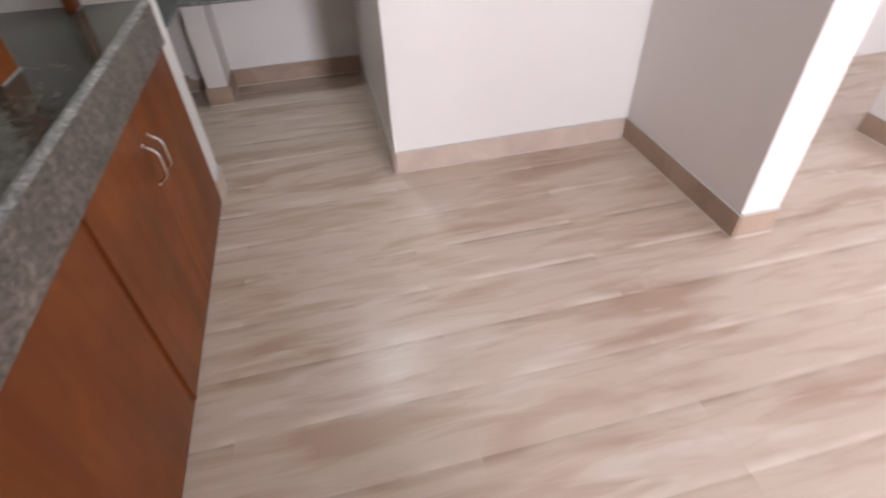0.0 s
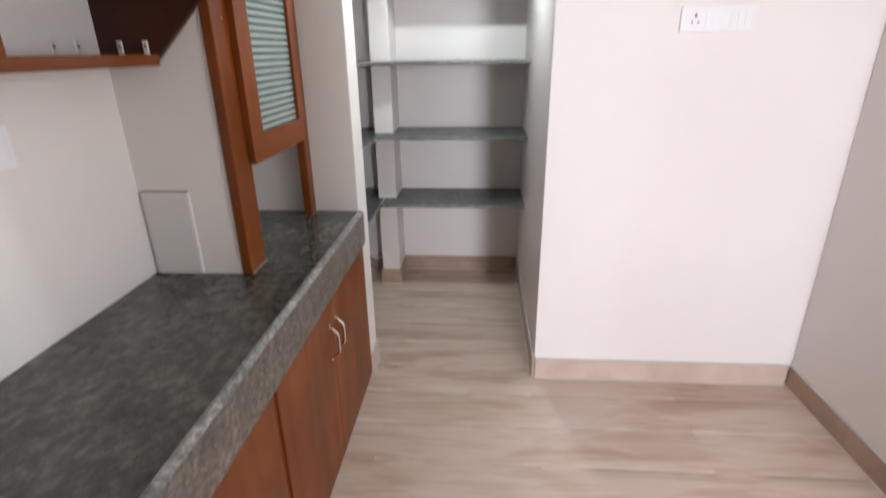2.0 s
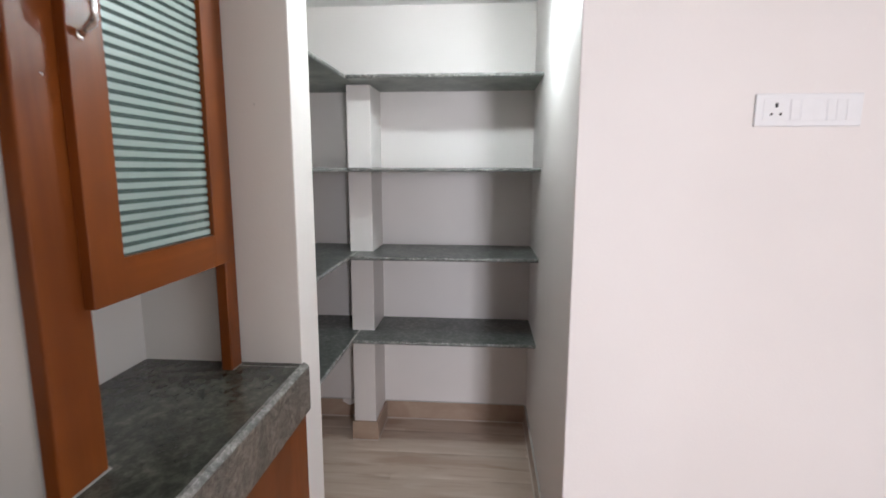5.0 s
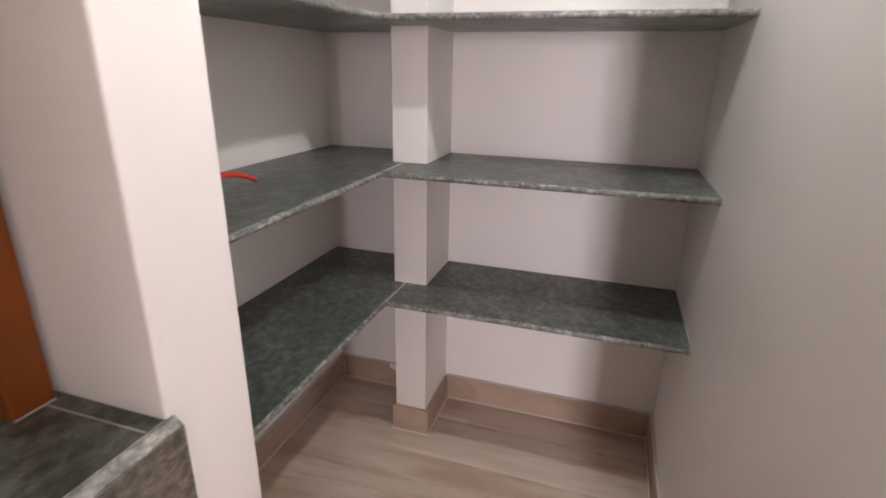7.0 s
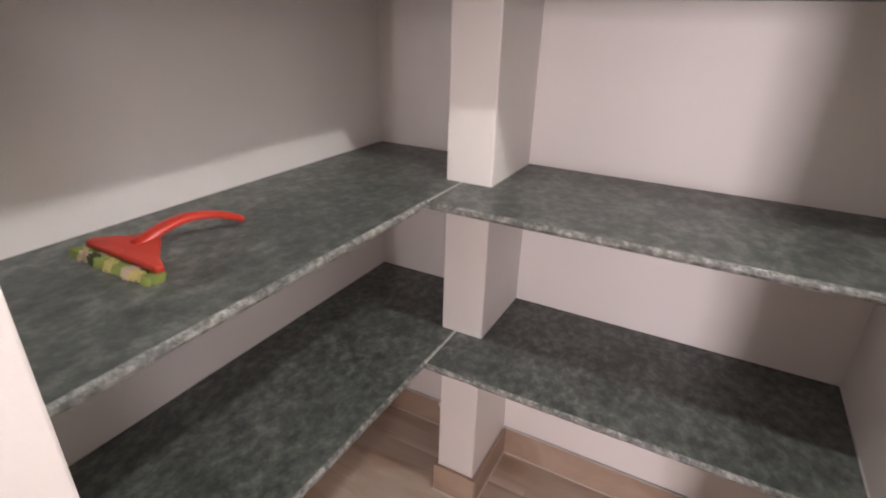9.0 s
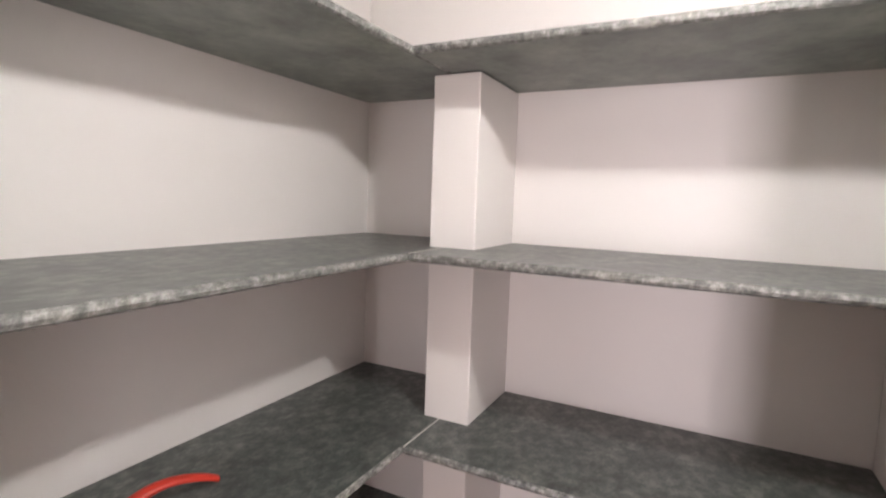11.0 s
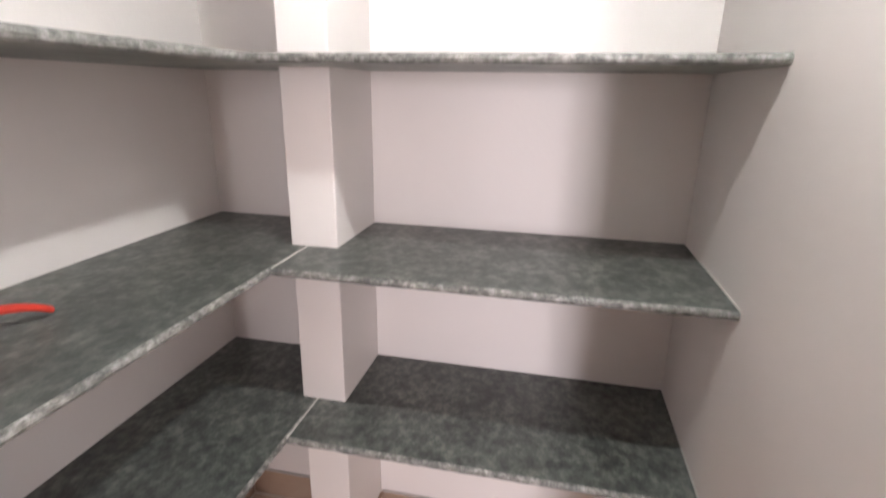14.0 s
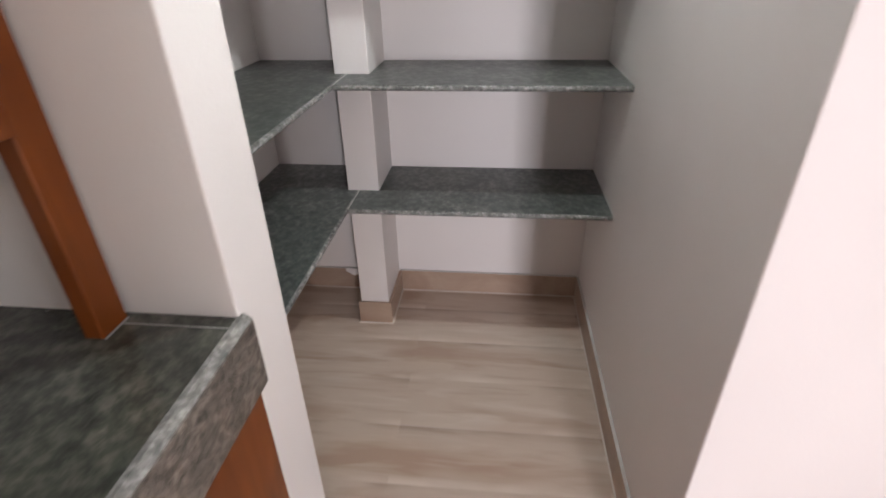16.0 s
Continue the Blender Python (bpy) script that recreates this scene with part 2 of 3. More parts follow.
def glow_material():
    m, n, l, b = tree("lit_bulb")
    b.inputs["Base Color"].default_value = (0.9, 0.9, 0.88, 1)
    b.inputs["Emission Color"].default_value = (0.955, 1.0, 0.925, 1)
    b.inputs["Emission Strength"].default_value = BULB_STRENGTH
    return m


GLOW = glow_material()


# ---- mesh helpers ----
def finish(name, bm, material, smooth=False):
    """A mesh from bm; a second material goes on the faces that look down."""
    bmesh.ops.recalc_face_normals(bm, faces=bm.faces)
    if isinstance(material, (list, tuple)):
        for f in bm.faces:
            f.material_index = 1 if f.normal.z < -0.9 else 0
    me = bpy.data.meshes.new(name)
    bm.to_mesh(me)
    bm.free()
    for mat in material if isinstance(material, (list, tuple)) else [material]:
        me.materials.append(mat)
    if smooth:
        for p in me.polygons:
            p.use_smooth = True
    return me


def box(x0, x1, y0, y1, z0, z1, bevel=0.0, seg=1):
    bm = bmesh.new()
    bmesh.ops.create_cube(bm, size=1.0)
    for v in bm.verts:
        v.co = Vector((x0 + (v.co.x + 0.5) * (x1 - x0), y0 + (v.co.y + 0.5) * (y1 - y0), z0 + (v.co.z + 0.5) * (z1 - z0)))
    if bevel:
        bmesh.ops.bevel(bm, geom=bm.edges[:], offset=bevel, segments=seg, affect="EDGES", profile=0.5)
    return bm


def prism(points, z0, z1, axis="z", bevel=0.0):
    """Points of a plan, drawn out from z0 to z1 along the axis."""
    bm = bmesh.new()
    put = {"z": lambda a, b, c: (a, b, c), "y": lambda a, b, c: (a, c, b), "x": lambda a, b, c: (c, a, b)}[axis]
    low = [bm.verts.new(put(a, b, z0)) for a, b in points]
    top = [bm.verts.new(put(a, b, z1)) for a, b in points]
    bm.faces.new(low)
    bm.faces.new(top[::-1])
    for i in range(len(points)):
        j = (i + 1) % len(points)
        bm.faces.new((low[i], low[j], top[j], top[i]))
    bmesh.ops.recalc_face_normals(bm, faces=bm.faces)
    if bevel:
        bmesh.ops.bevel(bm, geom=bm.edges[:], offset=bevel, segments=2, affect="EDGES", profile=0.5)
    return bm


def tube(path, radii, sides=10):
    """A swept round bar through the path, with flat ends."""
    bm = bmesh.new()
    pts = [Vector(p) for p in path]
    rings = []
    for i, p in enumerate(pts):
        d = (pts[min(i + 1, len(pts) - 1)] - pts[max(i - 1, 0)]).normalized()
        side = d.cross(Vector((0.31, 0.17, 0.93))).normalized()
        up = side.cross(d).normalized()
        r = radii[i] if isinstance(radii, (list, tuple)) else radii
        rx, ry = r if isinstance(r, (list, tuple)) else (r, r)
        rings.append([bm.verts.new(p + side * (rx * math.cos(2 * math.pi * k / sides)) + up * (ry * math.sin(2 * math.pi * k / sides))) for k in range(sides)])
    for a, b in zip(rings, rings[1:]):
        for k in range(sides):
            bm.faces.new((a[k], a[(k + 1) % sides], b[(k + 1) % sides], b[k]))
    bm.faces.new(rings[0][::-1])
    bm.faces.new(rings[-1])
    return bm


def lathe(profile, sides=24):
    """A turned body: profile of (radius, height) from the bottom up."""
    bm = bmesh.new()
    rings = [[bm.verts.new((max(r, 1e-4) * math.cos(2 * math.pi * k / sides), max(r, 1e-4) * math.sin(2 * math.pi * k / sides), h)) for k in range(sides)] for r, h in profile]
    for a, b in zip(rings, rings[1:]):
        for k in range(sides):
            bm.faces.new((a[k], a[(k + 1) % sides], b[(k + 1) % sides], b[k]))
    bm.faces.new(rings[0][::-1])
    bm.faces.new(rings[-1])
    return bm


def thing(name, label, category, group="", at=(0, 0, 0)):
    ob = new(name)
    ob.location = at
    ob.empty_display_size = 0.05
    return tagged(ob, label, category, group)


def part(name, bm, material, parent, label="", smooth=False):
    ob = new(name, finish(name, bm, material, smooth))
    ob.parent = parent
    if parent.parent is None:
        ob.matrix_parent_inverse = Matrix.Translation(-parent.location)
    return tagged(ob, label)


def structure(name, bm, material, label, category):
    return tagged(new(name, finish(name, bm, material)), label, category, "", "structure")


# ---- the rooms ----
TOP, HIGH = 2.128, 2.75
PX0, PX1, PY1 = -0.955, 0.260, 3.052      # pantry: left wall, right wall, back wall
LX = -0.957                                # wall behind the counter
JF, JB, JX = 1.803, 1.955, -0.490          # jamb: front, back, reveal
FY = 1.832                                 # face of the wall with the socket
RX, RY0, RX1 = 1.373, 1.041, 1.530         # short wall at the end of the passage

structure("wall_pantry_back", box(-1.06, 0.36, PY1, PY1 + 0.1, 0, TOP), WALL, "white painted plaster wall behind pantry shelves", "wall")
structure("wall_pantry_left", box(PX0 - 0.1, PX0, JB, PY1, 0, TOP), WALL, "white painted pantry side wall", "wall")
jamb = structure("wall_jamb", prism([(-1.06, JF), (JX, JF), (JX, JB), (-1.06, JB)], 0, TOP, "z", 0.004), WALL, "white painted wall end beside pantry opening", "wall")
jamb.data.materials.append(WALL_LEFT)                # the face over the counter takes WALL_LEFT, darker and creamier than the reveal
for p in jamb.data.polygons:
    p.material_index = 1 if p.normal.y < -0.9 else 0
for x, z0, z1 in ((-0.4955, 1.79, 1.875), (-0.497, 1.935, 1.975), (-0.633, 1.80, 1.84)):
    part("paint_run", tube([(x, JF - 0.0002, z1), (x + 0.0006, JF - 0.0006, 0.5 * (z0 + z1)), (x, JF - 0.0004, z0)], [0.0010, 0.0016, 0.0024], 8), WALL, jamb, "small white paint run", True)
part("nail_hole", tube([(-0.590, JF + 0.002, 1.514), (-0.590, JF - 0.0008, 1.514)], 0.0028, 8), FILLER, jamb, "white filled nail hole")
structure("wall_socket", prism([(0.258, FY), (RX + 0.1, FY), (RX + 0.1, FY + 0.12), (0.38, FY + 0.12), (0.38, PY1), (0.258, PY1)], 0, TOP, "z", 0.004), WALL,
          "smooth white painted wall with electric socket", "wall")
structure("wall_counter", box(LX - 0.12, LX, -3.2, JF, 0, HIGH), WALL_LEFT, "cream painted wall behind granite counter", "wall")
structure("wall_nib", box(LX, -0.688, 1.166, 1.24, 0.798, TOP), WALL_LEFT, "narrow cream wall beside the tall glass cabinet", "wall")
structure("wall_return", prism([(RX, RY0), (RX1, RY0), (RX1, FY), (RX, FY)], 0, HIGH, "z", 0.004), WALL, "white painted short wall with tiled skirting", "wall")
# unseen wall, added to keep window light off the counter side and jamb
structure("wall_light_block", box(LX, 0.58, -1.02, -0.92, 0, HIGH), WALL, "plain white unseen wall at the counter's end, added to block window light", "wall")
structure("wall_next_room", box(RX1, 3.7, 2.3, 2.4, 0, HIGH), WALL, "bright white wall of the next room", "wall")
structure("wall_passage_side", box(2.44, 2.56, 1.25, 1.545, 0, HIGH), WALL, "white wall across the passage", "wall")
structure("wall_far_low", box(3.6, 3.7, -3.2, 2.3, 0, 0.5), WALL, "plain white outer wall", "wall")
structure("wall_far_high", box(3.6, 3.7, -3.2, 2.3, 2.3, HIGH), WALL, "plain white outer wall", "wall")
structure("wall_far_near", box(3.6, 3.7, -3.2, -1.3, 0.5, 2.3), WALL, "plain white outer wall", "wall")
structure("wall_far_end", box(3.6, 3.7, 0.7, 2.3, 0.5, 2.3), WALL, "plain white outer wall", "wall")
structure("wall_window_low", box(-1.03, 3.7, -3.3, -3.2, 0, 0.45), WALL, "plain white wall under the window", "wall")
structure("wall_window_high", box(-1.03, 3.7, -3.3, -3.2, 2.22, HIGH), WALL, "plain white wall over the window", "wall")
structure("wall_window_left", box(-1.03, 0.97, -3.3, -3.2, 0.45, 2.22), WALL, "plain white wall beside the window", "wall")
structure("wall_window_right", box(1.53, 3.7, -3.3, -3.2, 0.45, 2.22), WALL, "plain white wall beside the window", "wall")
structure("ceiling_loft", box(-1.06, RX1, 0.80, PY1 + 0.1, TOP, TOP + 0.1), CEIL, "low white painted loft slab", "ceiling")
structure("loft_front", box(-1.03, RX1, 0.80, 0.88, TOP + 0.1, HIGH), WALL, "white painted loft front", "wall")
structure("ceiling", box(-1.06, 3.7, -3.3, 2.4, HIGH, HIGH + 0.1), CEIL, "white painted ceiling", "ceiling")

# skirting of cut floor tiles, a little proud of the walls
SK, ST = 0.098, 0.011


def skirting(x0, x1, y0, y1, label="beige wood-look tile skirting with pale grout line", material=SKIRT):
    base = structure("baseboard", box(x0, x1, y0, y1, 0.0, SK, 0.0015), material, label, "skirting")
    long_x = abs(x1 - x0) > abs(y1 - y0)
    g = 0.004
    part("grout_line", box(x0 - (0 if long_x else g), x1 + (0 if long_x else g), y0 - (g if long_x else 0), y1 + (g if long_x else 0), -0.001, 0.004), GROUT, base)
    part("top_joint", box(x0 + 0.001, x1 - 0.001, y0 + 0.001, y1 - 0.001, SK, SK + 0.0022), FILLER, base, "thin white filler on the top edge")
    return base


skirting(-0.498, PX1 - 0.012, PY1 - ST, PY1)
skirting(PX0 + 0.012, -0.614, PY1 - ST, PY1)
skirting(PX0, PX0 + ST, JB, PY1 - 0.012)
skirting(0.258 - ST, 0.258, FY - ST, PY1 - 0.012)
# same tile as SKIRT, its colour lightened for the light on this wall
skirting(0.262, RX - 0.013, FY - ST, FY, "beige wood-look tile skirting below the socket, daylight put into its colour", SKIRT_PALE_LIT)
skirting(RX - ST, RX, RY0 - ST, FY - 0.013)
skirting(RX + 0.002, RX1, RY0 - ST, RY0)
skirting(RX1, RX1 + ST, RY0, 2.29)
skirting(2.44 - ST, 2.44, 1.25, 1.545)
skirting(2.44, 3.6, 1.545, 1.545 + ST)
skirting(JX, JX + ST, JF + 0.02, JB, "pale beige tile skirting on the opening's wall end", SKIRT_PALE_LIT)

# pier at the shelf joint, with its own skirting
pier = structure("pillar", prism([(-0.612, 2.812), (-0.502, 2.812), (-0.502, PY1), (-0.612, PY1)], 0, 1.722, "z", 0.003), WALL, "slim white plastered pier carrying the granite shelves", "pillar")
part("pier_skirting", box(-0.622, -0.491, 2.801, 2.812, 0, SK, 0.0015), SKIRT, pier, "beige tile skirting")
part("pier_skirting", box(-0.502, -0.491, 2.8125, PY1 - 0.012, 0, SK, 0.0015), SKIRT, pier, "beige tile skirting")
part("pier_skirting", box(-0.622, -0.612, 2.8125, PY1 - 0.012, 0, SK, 0.0015), SKIRT, pier, "beige tile skirting")
part("grout_line", box(-0.626, -0.487, 2.797, 2.801, -0.001, 0.004), GROUT, pier)
part("grout_line", box(-0.491, -0.487, 2.801, PY1 - 0.012, -0.001, 0.004), GROUT, pier)

structure("trim", prism([(-0.735, SK + 0.004), (-0.735, SK - 0.012), (-0.700, SK - 0.032), (-0.665, SK - 0.018), (-0.624, SK - 0.036), (-0.624, SK + 0.004)], PY1 - ST - 0.0035, PY1 - ST - 0.0002, "y"), WALL,
          "white paint lapped over the skirting edge", "paint lap")


# ---- granite shelves ----
def slab(name, label, x0, x1, y0, y1, z, thick, front, group):
    """A stone shelf with a rough, hand-dressed front edge. front: 'x' faces +x, 'y' faces -y."""
    ob = thing(name, label, "shelf", group, (0.5 * (x0 + x1), 0.5 * (y0 + y1), z - thick))
    if front == "y":
        part("slab", box(x0, x1, y0 + 0.006, y1, z - thick, z, 0.0015), (GRANITE_SHELF, UNDERSIDE), ob)
        a0, a1 = x0, x1
    else:
        part("slab", box(x0, x1 - 0.006, y0, y1, z - thick, z, 0.0015), (GRANITE_SHELF, UNDERSIDE), ob)
        a0, a1 = y0, y1
    bm = bmesh.new()
    n = max(4, int((a1 - a0) / 0.012))
    prof = ((0.0065, 0.0), (0.0015, 0.0028), (0.0, 0.5 * thick), (0.0018, thick - 0.003), (0.0065, thick))
    rows = []
    for i in range(n + 1):
        a = a0 + (a1 - a0) * i / n
        row = []
        for d, h in prof:
            j = 0.0016 * noise.noise(Vector((a * 60, h * 180, z * 7))) + 0.0012 * noise.noise(Vector((a * 190, h * 90, z)))
            k = 0.0 if h in (0.0, thick) else 1.0
            out = d + (j if k else 0.4 * j)
            row.append(bm.verts.new((a, y0 + out, z - h) if front == "y" else (x1 - out, a, z - h)))
        rows.append(row)
    for r, s in zip(rows, rows[1:]):
        for i in range(4):
            bm.faces.new((r[i], s[i], s[i + 1], r[i + 1]))
    part("rough_edge", bm, GRANITE_EDGE, ob, "pale rough-cut granite edge")
    return ob


SHELVES = (0.570, 0.959, 1.350, 1.740)
SX, SY, THICK = -0.572, 2.655, 0.0165
for z in SHELVES:
    slab("side_shelf", "long green-grey granite shelf along pantry side wall", PX0, SX, JB, PY1, z, THICK, "x", "pantry shelves")
    slab("back_shelf", "green-grey granite shelf across the pantry back wall", SX, PX1 - 0.002, SY, PY1, z, THICK, "y", "pantry shelves")
    if z < 1.5:
        structure("trim", box(SX - 0.0012, SX + 0.0018, SY + 0.004, 2.812, z - 0.001, z + 0.0012), FILLER, "white filler line between granite shelves", "joint")
        structure("trim", box(PX1 - 0.0035, PX1 - 0.0015, SY + 0.004, SY + 0.25, z, z + 0.003), FILLER, "white filler line at the shelf end", "joint")

# ---- counter and base cabinets ----
CZ, CX = 0.798, -0.474
counter = thing("granite_counter", "dark green granite counter top with brown-grey apron", "counter", "", (-0.7, 0.2, CZ - 0.03))
part("worktop", box(LX + 0.0005, CX - 0.018, -0.92, JF, CZ - 0.03, CZ, 0.001), GRANITE, counter)
part("polished_edge", prism([(CX - 0.0185, CZ), (CX - 0.011, CZ - 0.0005), (CX - 0.0005, CZ - 0.009), (CX - 0.0005, CZ - 0.0115), (CX - 0.0185, CZ - 0.0115)], -0.92, JF + 0.010, "y"), GRANITE_CHAMFER, counter, "pale chamfered granite edge")
part("apron", box(CX - 0.018, CX, -0.92, JF + 0.012, 0.657, CZ - 0.012, 0.0012), GRANITE_APRON, counter, "brown-grey speckled granite apron")
part("joint_line", box(-0.66, CX - 0.02, 1.774, 1.7765, CZ, CZ + 0.0006), GROUT_DULL, counter, "thin pale joint line")


def bow_handle(name, x, y, z0, z1, reach, parent, stout=1.0):
    """An upright chrome bow handle on a face that looks to +x."""
    pts, rad = [], []
    for i in range(13):
        s = i / 12
        h = z0 + (z1 - z0) * s
        out = reach * min(1.0, math.sin(math.pi * s) * 1.7) if 0 < s < 1 else 0.0
        pts.append((x + out, y, h))
        rad.append(tuple(stout * r for r in (0.0036 + 0.0042 * math.sin(math.pi * s), 0.0034 + 0.0012 * math.sin(math.pi * s))))
    h = part(name, tube(pts, rad, 10), CHROME, parent, "chrome bow handle", True)
    part("rosette", box(x - 0.001, x + 0.004, y - 0.006, y + 0.006, z0 - 0.006, z0 + 0.006, 0.002), CHROME, h)
    part("rosette", box(x - 0.001, x + 0.004, y - 0.006, y + 0.006, z1 - 0.006, z1 + 0.006, 0.002), CHROME, h)
    return h


DX = -0.484
for y0, y1, mid in ((0.8108, JF - 0.002, 1.300), (-0.33, 0.8100, 0.238), (-0.915, -0.336, -0.63)):
    cab = thing("base_cabinet", "reddish-brown polished wood base cabinet under granite counter", "cabinet", "base cabinets", (-0.69, 0.5 * (y0 + y1), 0))
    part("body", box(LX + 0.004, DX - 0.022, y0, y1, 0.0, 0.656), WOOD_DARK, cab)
    for a, b, hy in ((y0, mid - 0.0012, mid - 0.034), (mid + 0.0012, y1, mid + 0.034)):
        door = part("door", box(DX - 0.02, DX, a + 0.0005, b - 0.0002, 0.016, 0.655, 0.0015), WOOD, cab)
        bow_handle("handle", DX, hy, 0.445, 0.565, 0.028, door)
    part("edge_bead", box(DX - 0.004, DX + 0.006, y0 + 0.008, y0 + 0.024, 0.018, 0.653, 0.0035, 2), WOOD, cab, "raised wooden bead")
    part("plinth", box(DX - 0.03, DX - 0.006, y0, y1, 0.0, 0.017), WOOD_DARK, cab)


# ---- glass doors ----
def glass_door(parent, y0, y1, z0, z1, x, stiles, rails, pitch, band, handle_y=None, hz=None):
    """A framed door that looks to +x, with a tinted pane that carries frosted bands."""
    t, (sa, sb), (ra, rb) = 0.02, stiles, rails
    door = part("door", box(x - t, x, y0, y0 + sa, z0, z1, 0.0012), WOOD, parent, "framed glass door with frosted stripes")
    part("stile", box(x - t, x, y1 - sb, y1, z0, z1, 0.0012), WOOD, door)
    part("rail", box(x - t, x - 0.0003, y0 + sa - 0.0012, y1 - sb + 0.0012, z0, z0 + ra), WOOD_H, door)
    part("rail", box(x - t, x - 0.0003, y0 + sa - 0.0012, y1 - sb + 0.0012, z1 - rb, z1), WOOD_H, door)
    gx = x - 0.012
    part("pane", box(gx - 0.004, gx, y0 + sa - 0.004, y1 - sb + 0.004, z0 + ra - 0.004, z1 - rb + 0.004), GLASS, door, "green-tinted clear glass pane")
    z = z0 + ra + 0.5 * (pitch - band)
    first = None
    while z + band < z1 - rb:
        if first is None:
            first = part("frosted_stripe", box(gx + 0.0004, gx + 0.0012, y0 + sa, y1 - sb, z, z + band), FROST, door, "pale frosted stripe")
            base_z = z
        else:
            o = new("frosted_stripe", first.data)
            o.parent, o.matrix_parent_inverse = door, first.matrix_parent_inverse.copy()
            o.location = (0, 0, z - base_z)
            tagged(o, "pale frosted stripe")
        z += pitch
    if handle_y is not None:
        bow_handle("handle", x, handle_y, hz - 0.060, hz + 0.055, 0.03, door, 1.35)
    return door


# tall display cabinet between the cream nib and the jamb
tall = thing("display_cabinet", "tall reddish-brown wooden cabinet with striped glass door on counter", "cabinet", "", (-0.78, 1.44, CZ))
KX = -0.661
part("post", box(KX - 0.0300, KX, 1.1625, 1.268, CZ, TOP, 0.004, 2), WOOD, tall)
part("post", box(KX - 0.031, KX, 1.735, JF - 0.012, CZ, TOP, 0.003), WOOD, tall)
bm = lathe([(0.0, 0.0), (0.0035, 0.0), (0.0032, 0.0012), (0.0, 0.0018)], 12)
bmesh.ops.transform(bm, matrix=Matrix.Translation((KX, 1.219, 1.49)) @ Euler((0, radians(90), 0)).to_matrix().to_4x4(), verts=bm.verts)
part("screw", bm, CHROME, tall, "small bright screw head", True)
part("sealant", box(KX - 0.031, KX - 0.0285, 1.1605, 1.1655, CZ, 1.56, 0.001), GROUT_DULL, tall, "thin pale sealant line up the post")
part("sealant", box(KX, KX + 0.0030, 1.163, 1.271, CZ, CZ + 0.0045, 0.001), GROUT_DULL, tall, "smeared white sealant line")
part("sealant", box(KX - 0.030, KX, 1.2682, 1.2715, CZ, CZ + 0.0055, 0.001), GROUT_DULL, tall, "smeared white sealant line")
part("sealant", box(KX, KX + 0.0025, 1.736, JF - 0.014, CZ, CZ + 0.003, 0.001), GROUT_DULL, tall, "smeared white sealant line")
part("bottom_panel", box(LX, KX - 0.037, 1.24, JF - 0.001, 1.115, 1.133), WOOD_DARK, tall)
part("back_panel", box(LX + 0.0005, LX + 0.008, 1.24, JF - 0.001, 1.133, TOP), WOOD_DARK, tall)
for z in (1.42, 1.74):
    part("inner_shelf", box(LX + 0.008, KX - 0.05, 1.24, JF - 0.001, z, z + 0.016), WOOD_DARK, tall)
glass_door(tall, 1.250, 1.722, 1.106, TOP - 0.010, -0.640, (0.082, 0.070), (0.078, 0.090), 0.0200, 0.0115, 1.276, 1.620)

# overhead cabinet row
over = thing("overhead_cabinet", "reddish-brown wooden overhead cabinet with striped glass doors", "cabinet", "", (-0.78, 0.1, 1.56))
OX = -0.664
part("ledge", box(LX, OX, -0.915, 1.1655, 1.567, 1.589, 0.002), WOOD_H, over)
part("underside", box(LX + 0.001, OX - 0.03, -0.915, 1.1465, 1.5640, 1.5672), LAMINATE, over, "glossy brown laminate underside")
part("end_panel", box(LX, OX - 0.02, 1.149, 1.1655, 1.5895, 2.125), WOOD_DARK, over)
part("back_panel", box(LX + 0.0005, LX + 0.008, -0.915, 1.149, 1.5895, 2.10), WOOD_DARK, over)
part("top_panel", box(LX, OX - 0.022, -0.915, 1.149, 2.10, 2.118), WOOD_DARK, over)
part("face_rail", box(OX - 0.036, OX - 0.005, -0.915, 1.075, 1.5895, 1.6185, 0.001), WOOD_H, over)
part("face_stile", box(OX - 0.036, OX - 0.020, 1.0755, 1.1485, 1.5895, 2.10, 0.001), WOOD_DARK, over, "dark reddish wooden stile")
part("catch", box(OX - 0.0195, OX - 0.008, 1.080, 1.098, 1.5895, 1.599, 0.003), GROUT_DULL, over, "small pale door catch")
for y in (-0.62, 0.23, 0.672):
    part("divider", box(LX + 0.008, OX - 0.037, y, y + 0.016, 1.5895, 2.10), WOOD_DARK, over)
for k, (a, b) in enumerate(((0.682, 1.116), (0.246, 0.678), (-0.19, 0.242), (-0.626, -0.194))):
    glass_door(over, a, b, 1.620, 2.115, OX + 0.001, (0.075, 0.073), (0.082, 0.082), 0.0235, 0.0130, (a + 0.035) if k % 2 == 0 else (b - 0.035), 1.845)

# open rack under the overhead cabinet
rack = thing("open_rack", "dark wooden open rack with sloped side under overhead cabinet", "shelf", "", (-0.8, 0.8, 1.38))
side = [(LX, 1.381), (-0.830, 1.381), (-0.822, 1.388), (-0.668, 1.541), (-0.668, 1.5665), (LX, 1.5665)]
part("side_panel", prism(side, 1.148, 1.165, "y"), WOOD_DARK, rack)
part("edge_strip", prism([(-0.8215, 1.3880), (-0.8180, 1.3865), (-0.6645, 1.5385), (-0.6645, 1.5665), (-0.6675, 1.5665), (-0.6675, 1.5415)], 1.147, 1.1655, "y"), WOOD_DARK, rack)
part("bottom_board", box(LX, -0.816, -0.40, 1.1475, 1.383, 1.398), WOOD, rack)
